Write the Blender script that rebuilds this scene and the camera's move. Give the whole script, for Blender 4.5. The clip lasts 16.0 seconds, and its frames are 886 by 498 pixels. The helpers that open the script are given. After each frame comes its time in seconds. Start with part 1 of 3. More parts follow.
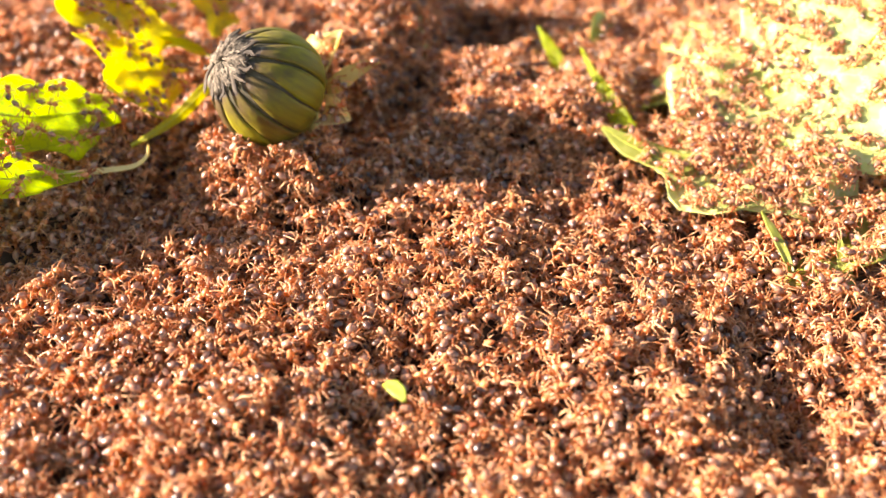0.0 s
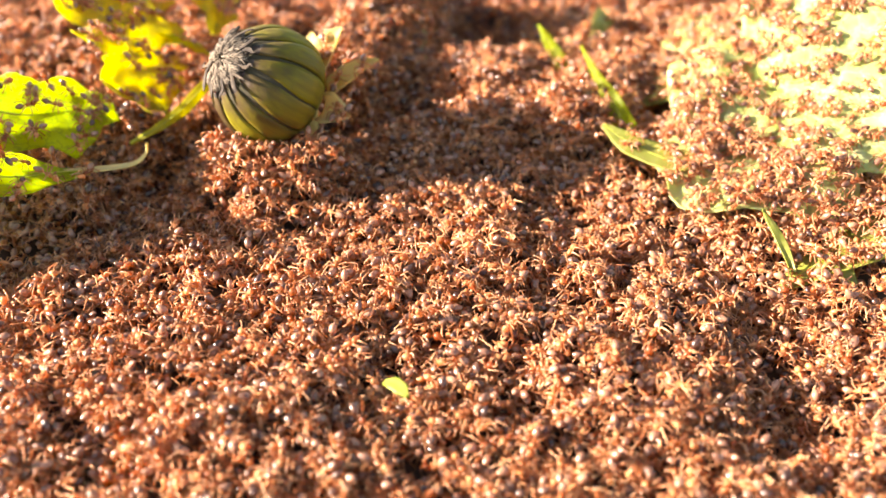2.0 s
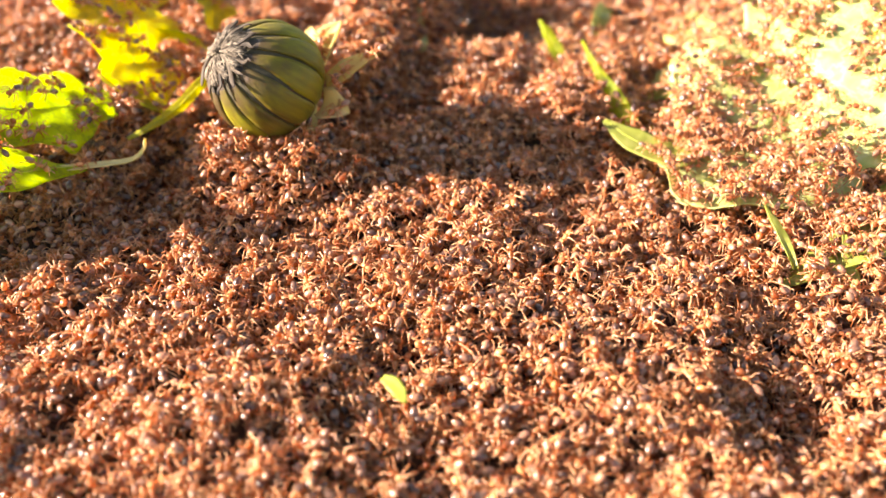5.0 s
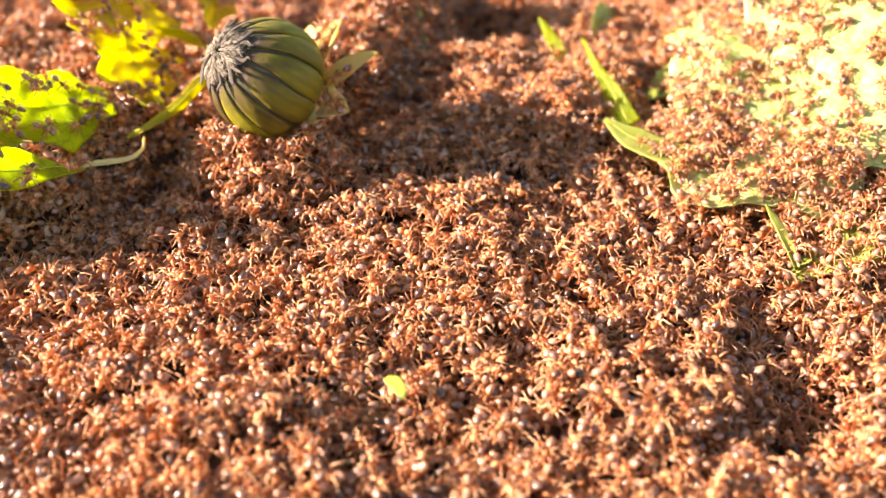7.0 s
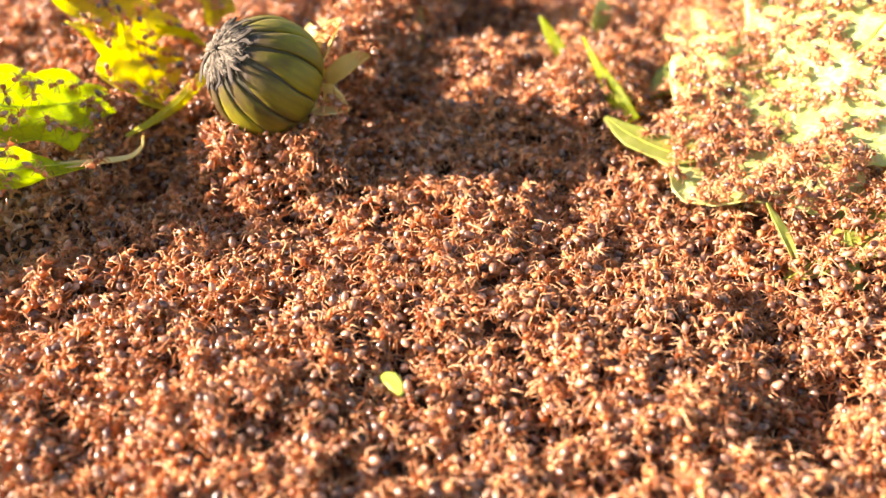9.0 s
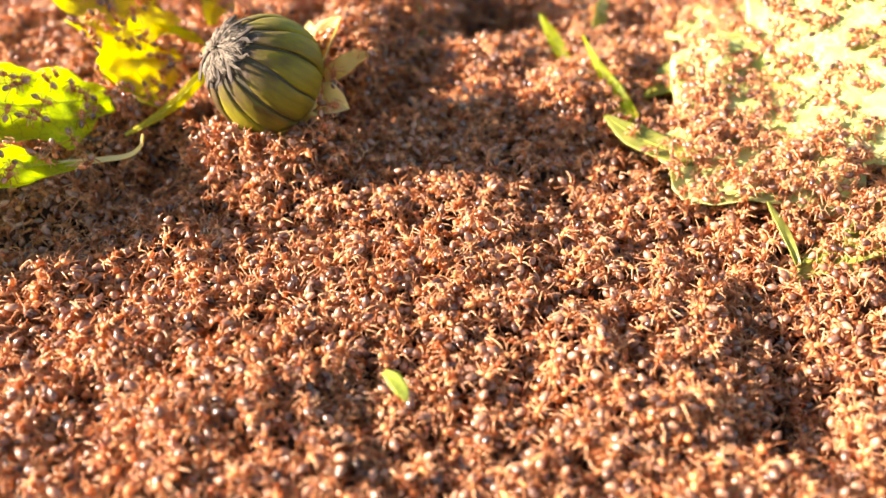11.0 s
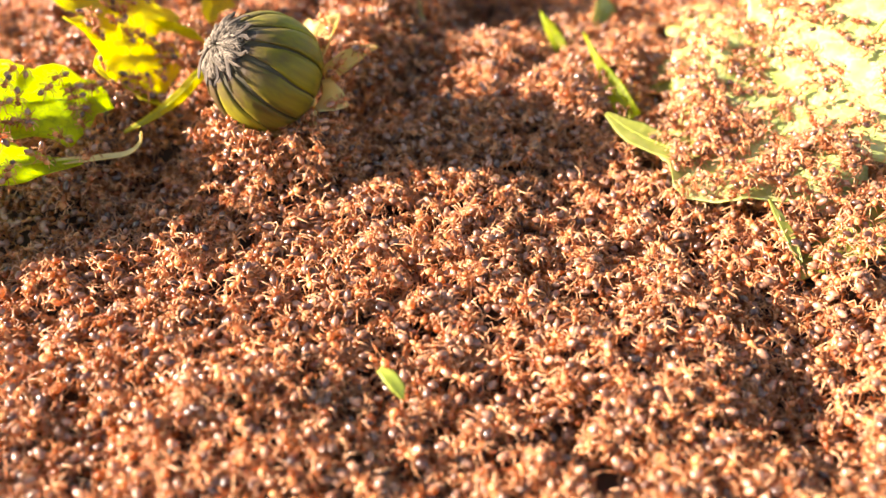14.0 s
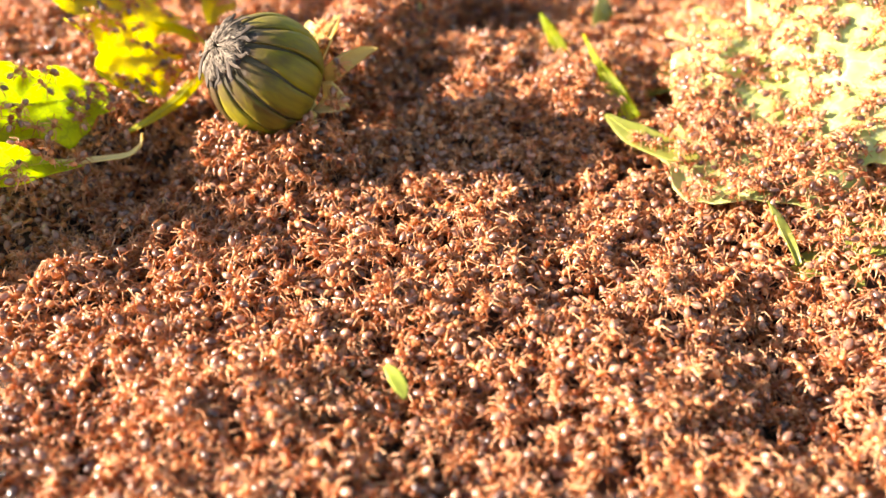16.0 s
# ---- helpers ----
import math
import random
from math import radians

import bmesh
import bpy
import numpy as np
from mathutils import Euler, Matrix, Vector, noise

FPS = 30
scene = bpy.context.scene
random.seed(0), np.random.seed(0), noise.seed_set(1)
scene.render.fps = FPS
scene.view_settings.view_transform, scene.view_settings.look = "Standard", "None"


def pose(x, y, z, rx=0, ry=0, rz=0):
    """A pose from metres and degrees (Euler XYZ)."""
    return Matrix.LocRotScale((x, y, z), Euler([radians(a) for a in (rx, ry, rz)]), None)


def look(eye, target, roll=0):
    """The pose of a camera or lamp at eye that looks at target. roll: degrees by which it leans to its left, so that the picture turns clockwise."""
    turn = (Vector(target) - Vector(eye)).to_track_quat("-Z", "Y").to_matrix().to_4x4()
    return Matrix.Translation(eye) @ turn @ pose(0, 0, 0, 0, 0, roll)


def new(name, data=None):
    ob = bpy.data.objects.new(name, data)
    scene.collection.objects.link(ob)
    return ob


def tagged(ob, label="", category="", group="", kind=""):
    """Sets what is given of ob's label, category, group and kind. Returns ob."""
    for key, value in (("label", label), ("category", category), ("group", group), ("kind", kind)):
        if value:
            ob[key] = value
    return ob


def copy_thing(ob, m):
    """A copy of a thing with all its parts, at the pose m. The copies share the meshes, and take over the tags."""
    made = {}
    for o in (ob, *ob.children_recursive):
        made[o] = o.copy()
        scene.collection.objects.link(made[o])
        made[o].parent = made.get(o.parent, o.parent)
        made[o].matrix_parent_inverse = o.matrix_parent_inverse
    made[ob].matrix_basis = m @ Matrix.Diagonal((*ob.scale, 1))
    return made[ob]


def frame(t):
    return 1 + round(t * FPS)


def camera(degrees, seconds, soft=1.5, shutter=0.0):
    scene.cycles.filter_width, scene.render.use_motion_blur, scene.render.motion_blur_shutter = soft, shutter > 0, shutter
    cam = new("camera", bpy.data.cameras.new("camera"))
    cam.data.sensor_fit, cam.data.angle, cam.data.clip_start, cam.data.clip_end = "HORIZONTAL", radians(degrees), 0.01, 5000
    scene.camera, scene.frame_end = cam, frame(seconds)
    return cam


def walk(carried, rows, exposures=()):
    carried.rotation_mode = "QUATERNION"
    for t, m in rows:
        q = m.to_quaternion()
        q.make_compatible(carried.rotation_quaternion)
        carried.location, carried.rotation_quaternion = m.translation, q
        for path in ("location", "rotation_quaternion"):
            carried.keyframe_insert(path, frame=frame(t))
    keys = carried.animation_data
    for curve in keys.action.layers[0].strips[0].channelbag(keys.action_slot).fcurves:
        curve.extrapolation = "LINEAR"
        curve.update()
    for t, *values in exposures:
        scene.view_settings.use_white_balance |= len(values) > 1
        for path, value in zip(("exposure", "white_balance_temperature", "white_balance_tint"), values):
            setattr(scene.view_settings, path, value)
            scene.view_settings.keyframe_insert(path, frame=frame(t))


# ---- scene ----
# ---- the camera and its drift ----
MM = 0.001
CLIP = 16.0
FORWARD = Vector((0, math.cos(radians(42)), -math.sin(radians(42))))


def camera_pose(s):
    """The held camera, s being its slow creep forward (0 at the start, 1 late on)."""
    eye = Vector((0, 0, 0.083)) + FORWARD * 0.0025 * (s - 0.67)
    return pose(*eye, 48 - 0.65 * (s - 0.67), 0, 0)


CREEP = ((0, 0), (0.5, 0.0), (1, 0.05), (1.5, 0.12), (2, 0.18), (2.5, 0.36), (3, 0.38), (3.5, 0.43), (4, 0.5),
         (6.5, 0.61), (7, 0.67), (7.5, 0.68), (8, 0.67), (8.5, 0.79), (9, 0.8), (11.5, 0.95), (12, 1.0), (12.5, 1.07),
         (13, 1.09), (13.5, 1.12), (14, 1.12), (14.5, 1.04), (15, 1.0), (15.5, 1.0), (16, 1.0))
cam = camera(55, CLIP, soft=1.5)
cam.data.dof.use_dof = True
cam.data.dof.focus_distance = 0.119
cam.data.dof.aperture_fstop = 14
walk(cam, [(t, camera_pose(s)) for t, s in CREEP], exposures=[(0, 2.28, 7900, 10), (16, 2.28, 7900, 10)])

# ---- daylight: a low sun from the side, clear sky ----
SUN_HEIGHT, SUN_TURN = 21.4, 0.6
sun_way = Vector((-math.cos(radians(SUN_HEIGHT)) * math.cos(radians(SUN_TURN)),
                  math.cos(radians(SUN_HEIGHT)) * math.sin(radians(SUN_TURN)), math.sin(radians(SUN_HEIGHT))))
world = bpy.data.worlds.new("daylight")
scene.world = world
world.use_nodes = True
sky = world.node_tree.nodes.new("ShaderNodeTexSky")
sky.sky_type, sky.sun_disc = "NISHITA", False
sky.sun_elevation = radians(SUN_HEIGHT)
sky.sun_rotation = math.atan2(sun_way.x, sun_way.y)
back = world.node_tree.nodes["Background"]
back.inputs["Strength"].default_value = 0.068
world.node_tree.links.new(sky.outputs["Color"], back.inputs["Color"])
sun_data = bpy.data.lights.new("sun", "SUN")
sun_data.energy, sun_data.angle, sun_data.color = 4.8, radians(0.5), (1.0, 0.955, 0.95)
sun = new("sun", sun_data)
sun.matrix_world = look(sun_way * 2, (0, 0, 0))


# ---- materials ----
def material(name, base, spread, rough, fine, coarse, bump=0.2, island=True, translucent=0.0, glow_tone=None, coat=0.0, spec=0.5, veins=0.0, streak=0.0):
    """base, spread: two colours between which grain, patches and chance mix; fine, coarse: noise scales."""
    m = bpy.data.materials.new(name)
    m.use_nodes = True
    n, l = m.node_tree.nodes, m.node_tree.links
    bsdf, out = n["Principled BSDF"], n["Material Output"]
    co = n.new("ShaderNodeTexCoord")
    a, b = n.new("ShaderNodeTexNoise"), n.new("ShaderNodeTexNoise")
    a.inputs["Scale"].default_value, b.inputs["Scale"].default_value = fine, coarse
    a.inputs["Detail"].default_value, b.inputs["Detail"].default_value = 4, 2
    where = co.outputs["Object"]
    if streak:
        # grain drawn out lengthwise
        grain = n.new("ShaderNodeMapping")
        grain.inputs["Scale"].default_value = (streak, streak, 0.25)
        l.new(where, grain.inputs["Vector"])
        where = grain.outputs["Vector"]
    for x in (a, b):
        l.new(where, x.inputs["Vector"])
    add = n.new("ShaderNodeMath")
    add.operation = "ADD"
    l.new(a.outputs["Fac"], add.inputs[0])
    l.new(b.outputs["Fac"], add.inputs[1])
    last = add
    if island:
        geo, info = n.new("ShaderNodeNewGeometry"), n.new("ShaderNodeObjectInfo")
        both = n.new("ShaderNodeMath")
        both.operation = "ADD"
        l.new(geo.outputs["Random Per Island"], both.inputs[0])
        l.new(info.outputs["Random"], both.inputs[1])
        wrap = n.new("ShaderNodeMath")
        wrap.operation = "FRACT"
        l.new(both.outputs[0], wrap.inputs[0])
        mix = n.new("ShaderNodeMath")
        mix.operation = "ADD"
        l.new(last.outputs[0], mix.inputs[0])
        l.new(wrap.outputs[0], mix.inputs[1])
        last = mix
    ramp = n.new("ShaderNodeMapRange")
    top = 3.0 if island else 2.0
    ramp.inputs["From Min"].default_value, ramp.inputs["From Max"].default_value = (0.35 if island else 0.27) * top, (0.65 if island else 0.73) * top
    l.new(last.outputs[0], ramp.inputs["Value"])
    col = n.new("ShaderNodeMix")
    col.data_type = "RGBA"
    col.inputs["A"].default_value, col.inputs["B"].default_value = (*base, 1), (*spread, 1)
    l.new(ramp.outputs["Result"], col.inputs["Factor"])
    tone = col.outputs["Result"]
    if veins:
        # a net of fine veins, paler on the blade and darker against the light
        net, edge = n.new("ShaderNodeTexVoronoi"), n.new("ShaderNodeMapRange")
        net.feature = "DISTANCE_TO_EDGE"
        net.inputs["Scale"].default_value = veins
        warp = n.new("ShaderNodeMixRGB")
        warp.inputs["Fac"].default_value = 0.004
        l.new(co.outputs["Object"], warp.inputs["Color1"])
        l.new(a.outputs["Color"], warp.inputs["Color2"])
        l.new(warp.outputs["Color"], net.inputs["Vector"])
        edge.inputs["From Min"].default_value, edge.inputs["From Max"].default_value = 0.0, 0.09
        edge.inputs["To Min"].default_value, edge.inputs["To Max"].default_value = 0.55, 0.0
        l.new(net.outputs["Distance"], edge.inputs["Value"])
        vein = n.new("ShaderNodeMix")
        vein.data_type = "RGBA"
        vein.inputs["B"].default_value = (min(1, spread[0] * 1.25), min(1, spread[1] * 1.15), spread[2] * 1.6, 1)
        l.new(edge.outputs["Result"], vein.inputs["Factor"])
        l.new(tone, vein.inputs["A"])
        tone = vein.outputs["Result"]
    l.new(tone, bsdf.inputs["Base Color"])
    bsdf.inputs["Roughness"].default_value = rough
    bsdf.inputs["Specular IOR Level"].default_value = spec
    bsdf.inputs["Coat Weight"].default_value = coat
    bsdf.inputs["Coat Roughness"].default_value = 0.14
    if bump:
        bp = n.new("ShaderNodeBump")
        bp.inputs["Strength"].default_value, bp.inputs["Distance"].default_value = bump, 0.0002
        l.new(a.outputs["Fac"], bp.inputs["Height"])
        l.new(bp.outputs["Normal"], bsdf.inputs["Normal"])
    if translucent:
        tr, ms = n.new("ShaderNodeBsdfTranslucent"), n.new("ShaderNodeMixShader")
        if glow_tone and veins:
            dim = n.new("ShaderNodeMix")
            dim.data_type = "RGBA"
            dim.inputs["A"].default_value = (*glow_tone, 1)
            dim.inputs["B"].default_value = (glow_tone[0] * 0.45, glow_tone[1] * 0.5, glow_tone[2], 1)
            patch = n.new("ShaderNodeMath")
            patch.operation = "MULTIPLY_ADD"
            l.new(edge.outputs["Result"], patch.inputs[0])
            patch.inputs[1].default_value = 0.9
            soft_spot = n.new("ShaderNodeMapRange")
            soft_spot.inputs["From Min"].default_value, soft_spot.inputs["From Max"].default_value = 0.5, 0.8
            soft_spot.inputs["To Max"].default_value = 0.5
            l.new(b.outputs["Fac"], soft_spot.inputs["Value"])
            l.new(soft_spot.outputs["Result"], patch.inputs[2])
            l.new(patch.outputs[0], dim.inputs["Factor"])
            l.new(dim.outputs["Result"], tr.inputs["Color"])
        elif glow_tone:
            tr.inputs["Color"].default_value = (*glow_tone, 1)
        else:
            l.new(col.outputs["Result"], tr.inputs["Color"])
        ms.inputs["Fac"].default_value = translucent
        l.new(bsdf.outputs[0], ms.inputs[1])
        l.new(tr.outputs[0], ms.inputs[2])
        l.new(ms.outputs[0], out.inputs["Surface"])
    return m


soil = material("dark_soil", (0.06, 0.032, 0.019), (0.16, 0.085, 0.05), 0.95, 900, 60, 0.8, False)
ant_red = material("ant_shell_red", (0.25, 0.054, 0.017), (0.88, 0.42, 0.175), 0.38, 2500, 500, 0.15, True, 0.34, (1.0, 0.44, 0.07), 0.2, 0.5)
ant_dark = material("ant_gaster", (0.050, 0.021, 0.015), (0.54, 0.26, 0.155), 0.33, 2500, 500, 0.1, True, 0.16, (0.9, 0.35, 0.09), 0.65, 0.8)
ant_leg = material("ant_leg", (0.26, 0.075, 0.024), (0.90, 0.54, 0.30), 0.33, 2500, 500, 0, True, 0.36, (1.0, 0.47, 0.13), 0.1, 0.5)
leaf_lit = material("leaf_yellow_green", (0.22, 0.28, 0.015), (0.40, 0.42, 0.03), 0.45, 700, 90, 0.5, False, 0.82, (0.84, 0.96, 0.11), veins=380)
leaf_yellow = material("leaf_yellow", (0.30, 0.28, 0.012), (0.52, 0.46, 0.04), 0.5, 700, 110, 0.6, False, 0.68, (0.96, 0.90, 0.08), veins=300)
leaf_torn = material("leaf_torn_green", (0.27, 0.33, 0.04), (0.44, 0.48, 0.10), 0.45, 900, 150, 0.4, False, 0.35, (0.75, 0.85, 0.08))
# sun glare is put into the pale end, shade between ants into darker patches
leaf_pale_glare = material("leaf_pale_glare_shade", (0.28, 0.35, 0.055), (0.68, 0.71, 0.29), 0.36, 600, 70, 0.5, False, 0.3, (0.8, 0.85, 0.2), veins=300)
leaf_green = material("leaf_green", (0.10, 0.20, 0.03), (0.20, 0.34, 0.06), 0.45, 700, 90, 0.5, False, 0.25, (0.3, 0.5, 0.06), veins=300)
leaf_olive = material("leaf_olive", (0.20, 0.22, 0.03), (0.38, 0.38, 0.08), 0.45, 700, 90, 0.5, False, 0.3, (0.5, 0.55, 0.06), veins=300)
leaf_rib = material("leaf_rib", (0.42, 0.45, 0.08), (0.6, 0.6, 0.16), 0.5, 900, 90, 0.3, False, 0.5, (0.8, 0.8, 0.08), 0.0, 0.3)
bract_green = material("bract_green", (0.080, 0.048, 0.012), (0.26, 0.225, 0.013), 0.5, 500, 130, 0.4, True, 0.15, (0.5, 0.5, 0.01), 0.0, 0.3, streak=3.0)
bract_pale = material("bract_pale", (0.52, 0.42, 0.14), (0.82, 0.72, 0.36), 0.55, 500, 130, 0.4, True, 0.5, (0.95, 0.75, 0.3))
seam = material("seam_brown", (0.035, 0.025, 0.012), (0.09, 0.07, 0.03), 0.7, 800, 120, 0.3, False)
fuzz = material("withered_fuzz", (0.105, 0.076, 0.056), (0.37, 0.295, 0.225), 0.9, 1500, 200, 0.5, True, 0.15)
stem_mat = material("stem_pale", (0.40, 0.32, 0.10), (0.55, 0.45, 0.18), 0.5, 900, 100, 0.3, False, 0.2, (0.6, 0.5, 0.1))


def pigment(mat, low, high, brown, grey):
    """Along the bud a bract turns from green through brown to a dry grey tip (object z, in metres)."""
    n, l = mat.node_tree.nodes, mat.node_tree.links
    bsdf = n["Principled BSDF"]
    green = bsdf.inputs["Base Color"].links[0].from_socket
    co, sep, nz = n.new("ShaderNodeTexCoord"), n.new("ShaderNodeSeparateXYZ"), n.new("ShaderNodeTexNoise")
    nz.inputs["Scale"].default_value = 450
    l.new(co.outputs["Object"], sep.inputs[0])
    l.new(co.outputs["Object"], nz.inputs["Vector"])
    wob = n.new("ShaderNodeMath")
    wob.operation = "MULTIPLY_ADD"
    wob.inputs[1].default_value = 0.009
    l.new(nz.outputs["Fac"], wob.inputs[0])
    l.new(sep.outputs["Z"], wob.inputs[2])
    last = green
    for a, b, tone in ((low, high, brown), (high, high + 0.0016, grey)):
        mr, mix = n.new("ShaderNodeMapRange"), n.new("ShaderNodeMix")
        mr.inputs["From Min"].default_value, mr.inputs["From Max"].default_value = a, b
        l.new(wob.outputs[0], mr.inputs["Value"])
        mix.data_type = "RGBA"
        l.new(mr.outputs["Result"], mix.inputs["Factor"])
        l.new(last, mix.inputs["A"])
        mix.inputs["B"].default_value = (*tone, 1)
        last = mix.outputs["Result"]
    l.new(last, bsdf.inputs["Base Color"])


pigment(bract_green, 0.0068, 0.0118, (0.10, 0.062, 0.034), (0.26, 0.20, 0.15))
bract_dry = material("bract_tip_dry", (0.035, 0.023, 0.017), (0.12, 0.085, 0.06), 0.85, 1200, 200, 0.5, True)


# ---- mesh helpers ----
def mesh_from(name, verts, faces, mats, index=None):
    me = bpy.data.meshes.new(name)
    me.from_pydata([tuple(v) for v in verts], [], [tuple(f) for f in faces])
    for m in mats if isinstance(mats, (list, tuple)) else [mats]:
        me.materials.append(m)
    if index is not None:
        me.polygons.foreach_set("material_index", index)
    me.polygons.foreach_set("use_smooth", [True] * len(me.polygons))
    me.update()
    return me


def part(name, me, parent, label=""):
    ob = new(name, me)
    ob.parent = parent
    return tagged(ob, label) if label else ob


def thing(name, m, label, category, group="", kind=""):
    ob = new(name)
    ob.empty_display_size = 0.003
    ob.matrix_basis = m
    return tagged(ob, label, category, group, kind)


def ball(center, radii, seg=8, rings=5):
    """An ellipsoid with its poles along x, as vertices and triangles."""
    v, f = [(radii[0], 0, 0)], []
    for i in range(1, rings):
        a = math.pi * i / rings
        for j in range(seg):
            b = 2 * math.pi * j / seg
            v.append((radii[0] * math.cos(a), radii[1] * math.sin(a) * math.cos(b), radii[2] * math.sin(a) * math.sin(b)))
    v.append((-radii[0], 0, 0))
    last = len(v) - 1
    for j in range(seg):
        k = (j + 1) % seg
        f.append((0, 1 + j, 1 + k))
        for i in range(rings - 2):
            p, q = 1 + i * seg, 1 + (i + 1) * seg
            f += [(p + j, q + j, q + k), (p + j, q + k, p + k)]
        p = 1 + (rings - 2) * seg
        f.append((p + j, last, p + k))
    return np.array(v) + np.array(center), np.array(f)


def lathe(profile, seg=6, lift=0.6, flat=0.9):
    """A body turned about x from (x, radius) stations, its ends closed; lift: its axis's height, flat: its height for its width."""
    v, f = [(profile[0][0], 0, lift)], []
    for x, r in profile[1:-1]:
        for j in range(seg):
            b = 2 * math.pi * j / seg
            v.append((x, r * math.cos(b), lift + r * flat * math.sin(b)))
    v.append((profile[-1][0], 0, lift))
    last, rows = len(v) - 1, len(profile) - 2
    for j in range(seg):
        k = (j + 1) % seg
        f.append((0, 1 + k, 1 + j))
        for i in range(rows - 1):
            p, q = 1 + i * seg, 1 + (i + 1) * seg
            f += [(p + j, p + k, q + k), (p + j, q + k, q + j)]
        p = 1 + (rows - 1) * seg
        f.append((p + j, p + k, last))
    return np.array(v), np.array(f)


def tube(points, radii, sides=3):
    """A tapered limb along points, as vertices and triangles."""
    pts = [Vector(p) for p in points]
    v, f = [], []
    for i, p in enumerate(pts):
        t = (pts[min(i + 1, len(pts) - 1)] - pts[max(i - 1, 0)]).normalized()
        a = t.cross(Vector((0.3, 0.2, 1))).normalized()
        b = t.cross(a)
        for j in range(sides):
            w = 2 * math.pi * j / sides
            v.append(p + (a * math.cos(w) + b * math.sin(w)) * radii[i])
    for i in range(len(pts) - 1):
        for j in range(sides):
            k = (j + 1) % sides
            f += [(i * sides + j, i * sides + k, (i + 1) * sides + k), (i * sides + j, (i + 1) * sides + k, (i + 1) * sides + j)]
    end = (len(pts) - 1) * sides
    for j in range(1, sides - 1):
        f.append((end, end + j, end + j + 1))
    return np.array([tuple(p) for p in v]), np.array(f)


def join(pieces):
    """Pieces of (verts, faces, material index) as one set of arrays."""
    vs, fs, ms, n = [], [], [], 0
    for v, f, m in pieces:
        vs.append(v), fs.append(f + n), ms.append(np.full(len(f), m))
        n += len(v)
    return np.concatenate(vs), np.concatenate(fs), np.concatenate(ms)


# ---- the lie of the land: the ant carpet's surface, in metres ----
def hump(x, y, cx, cy, r, h):
    return h * math.exp(-((x - cx) ** 2 + (y - cy) ** 2) / (r * r))


# (-26, 129) is an unseen mound added behind the bud to shade ground rightwards
HUMPS = ((-33, 110.5, 4.5, 8.5), (-46, 112, 6.5, -5), (68, 103, 8, 4), (-28, 110, 4.6, 9), (-20.5, 109, 4.6, 8.5), (9, 146, 13, 3.5), (-45, 150, 16, 3), (9, 165, 13, -14), (-4, 163, 6, 9), (-13, 167, 9, 13), (-17, 140, 8, 10), (-12, 158, 8, 8), (-9, 134, 7, -5), (28, 60, 4, 1.5), (-26, 129, 6, 9), (-57, 116.5, 5, 6.5), (-53, 122.5, 4.5, 6.5), (-60, 106, 4, 4),
         (7, 103, 5, 2.2), (19, 103, 8, -3.2), (43, 77, 6, -2.6), (47, 88, 6, -3.5), (35, 62, 5, -2), (41, 70, 5, -3.2), (42, 64, 5, -2.6), (39, 57, 4, -2.5), (27, 90, 4.5, -2.5), (36, 88, 4, -2), (50, 68, 6, -3), (45, 59, 5, -3), (33, 65, 4.5, 1.6), (21.5, 128, 5.5, 5), (41, 133, 6, -5), (33, 138, 4, 4), (31, 129, 3.5, 3), (52, 93, 8, 3.5), (38, 95, 7, -2.5),
         (-52, 100, 12, -3), (-12, 62, 7, -1.5), (22, 66, 7, 1.5), (-30, 66, 10, 1.5), (-2, 84, 9, 1.2), (30, 84, 7, 1.4), (-22, 58, 12, 2))


def carpet(x, y):
    p, q = x * 1000, y * 1000
    z = 2.2 * noise.noise(Vector((p * 0.085, q * 0.085, 3.1))) + 1.3 * noise.noise(Vector((p * 0.23, q * 0.23, 7.7)))
    for cx, cy, r, h in HUMPS:
        z += hump(p, q, cx, cy, r, h)
    return z * MM


# ---- the ground: one sheet of soil to the horizon ----
def build_ground():
    c, rings, spokes = Vector((0, 0.115, 0)), 70, 96
    v, f = [], []
    radii = [0.0025 * (i + 1) for i in range(50)] + [0.125 * 1.55 ** (i + 1) for i in range(rings - 50)]
    for r in radii:
        for j in range(spokes):
            a = 2 * math.pi * j / spokes
            x, y = c.x + r * math.cos(a), c.y + r * math.sin(a)
            fade = max(0.0, min(1.0, (0.2 - r) / 0.07))
            rough = 1.5 * noise.noise(Vector((x * 300, y * 300, 0.5))) * MM if r < 1 else 0
            h = carpet(x, y)
            h = h if h < 0.002 else 0.002 + 0.25 * (h - 0.002)  # the mounds are ants, not soil
            v.append((x, y, h * fade - 0.0032 + rough))
    v.append((c.x, c.y, min(0.002, carpet(c.x, c.y)) - 0.0032))
    for i in range(rings - 1):
        for j in range(spokes):
            k = (j + 1) % spokes
            f.append((i * spokes + j, i * spokes + k, (i + 1) * spokes + k, (i + 1) * spokes + j))
    for j in range(spokes):
        f.append((len(v) - 1, (j + 1) % spokes, j))
    ob = new("ground", mesh_from("ground", v, f, soil))
    tagged(ob, "dark crumbly brown soil beneath the swarming ants", "ground", kind="structure")


build_ground()


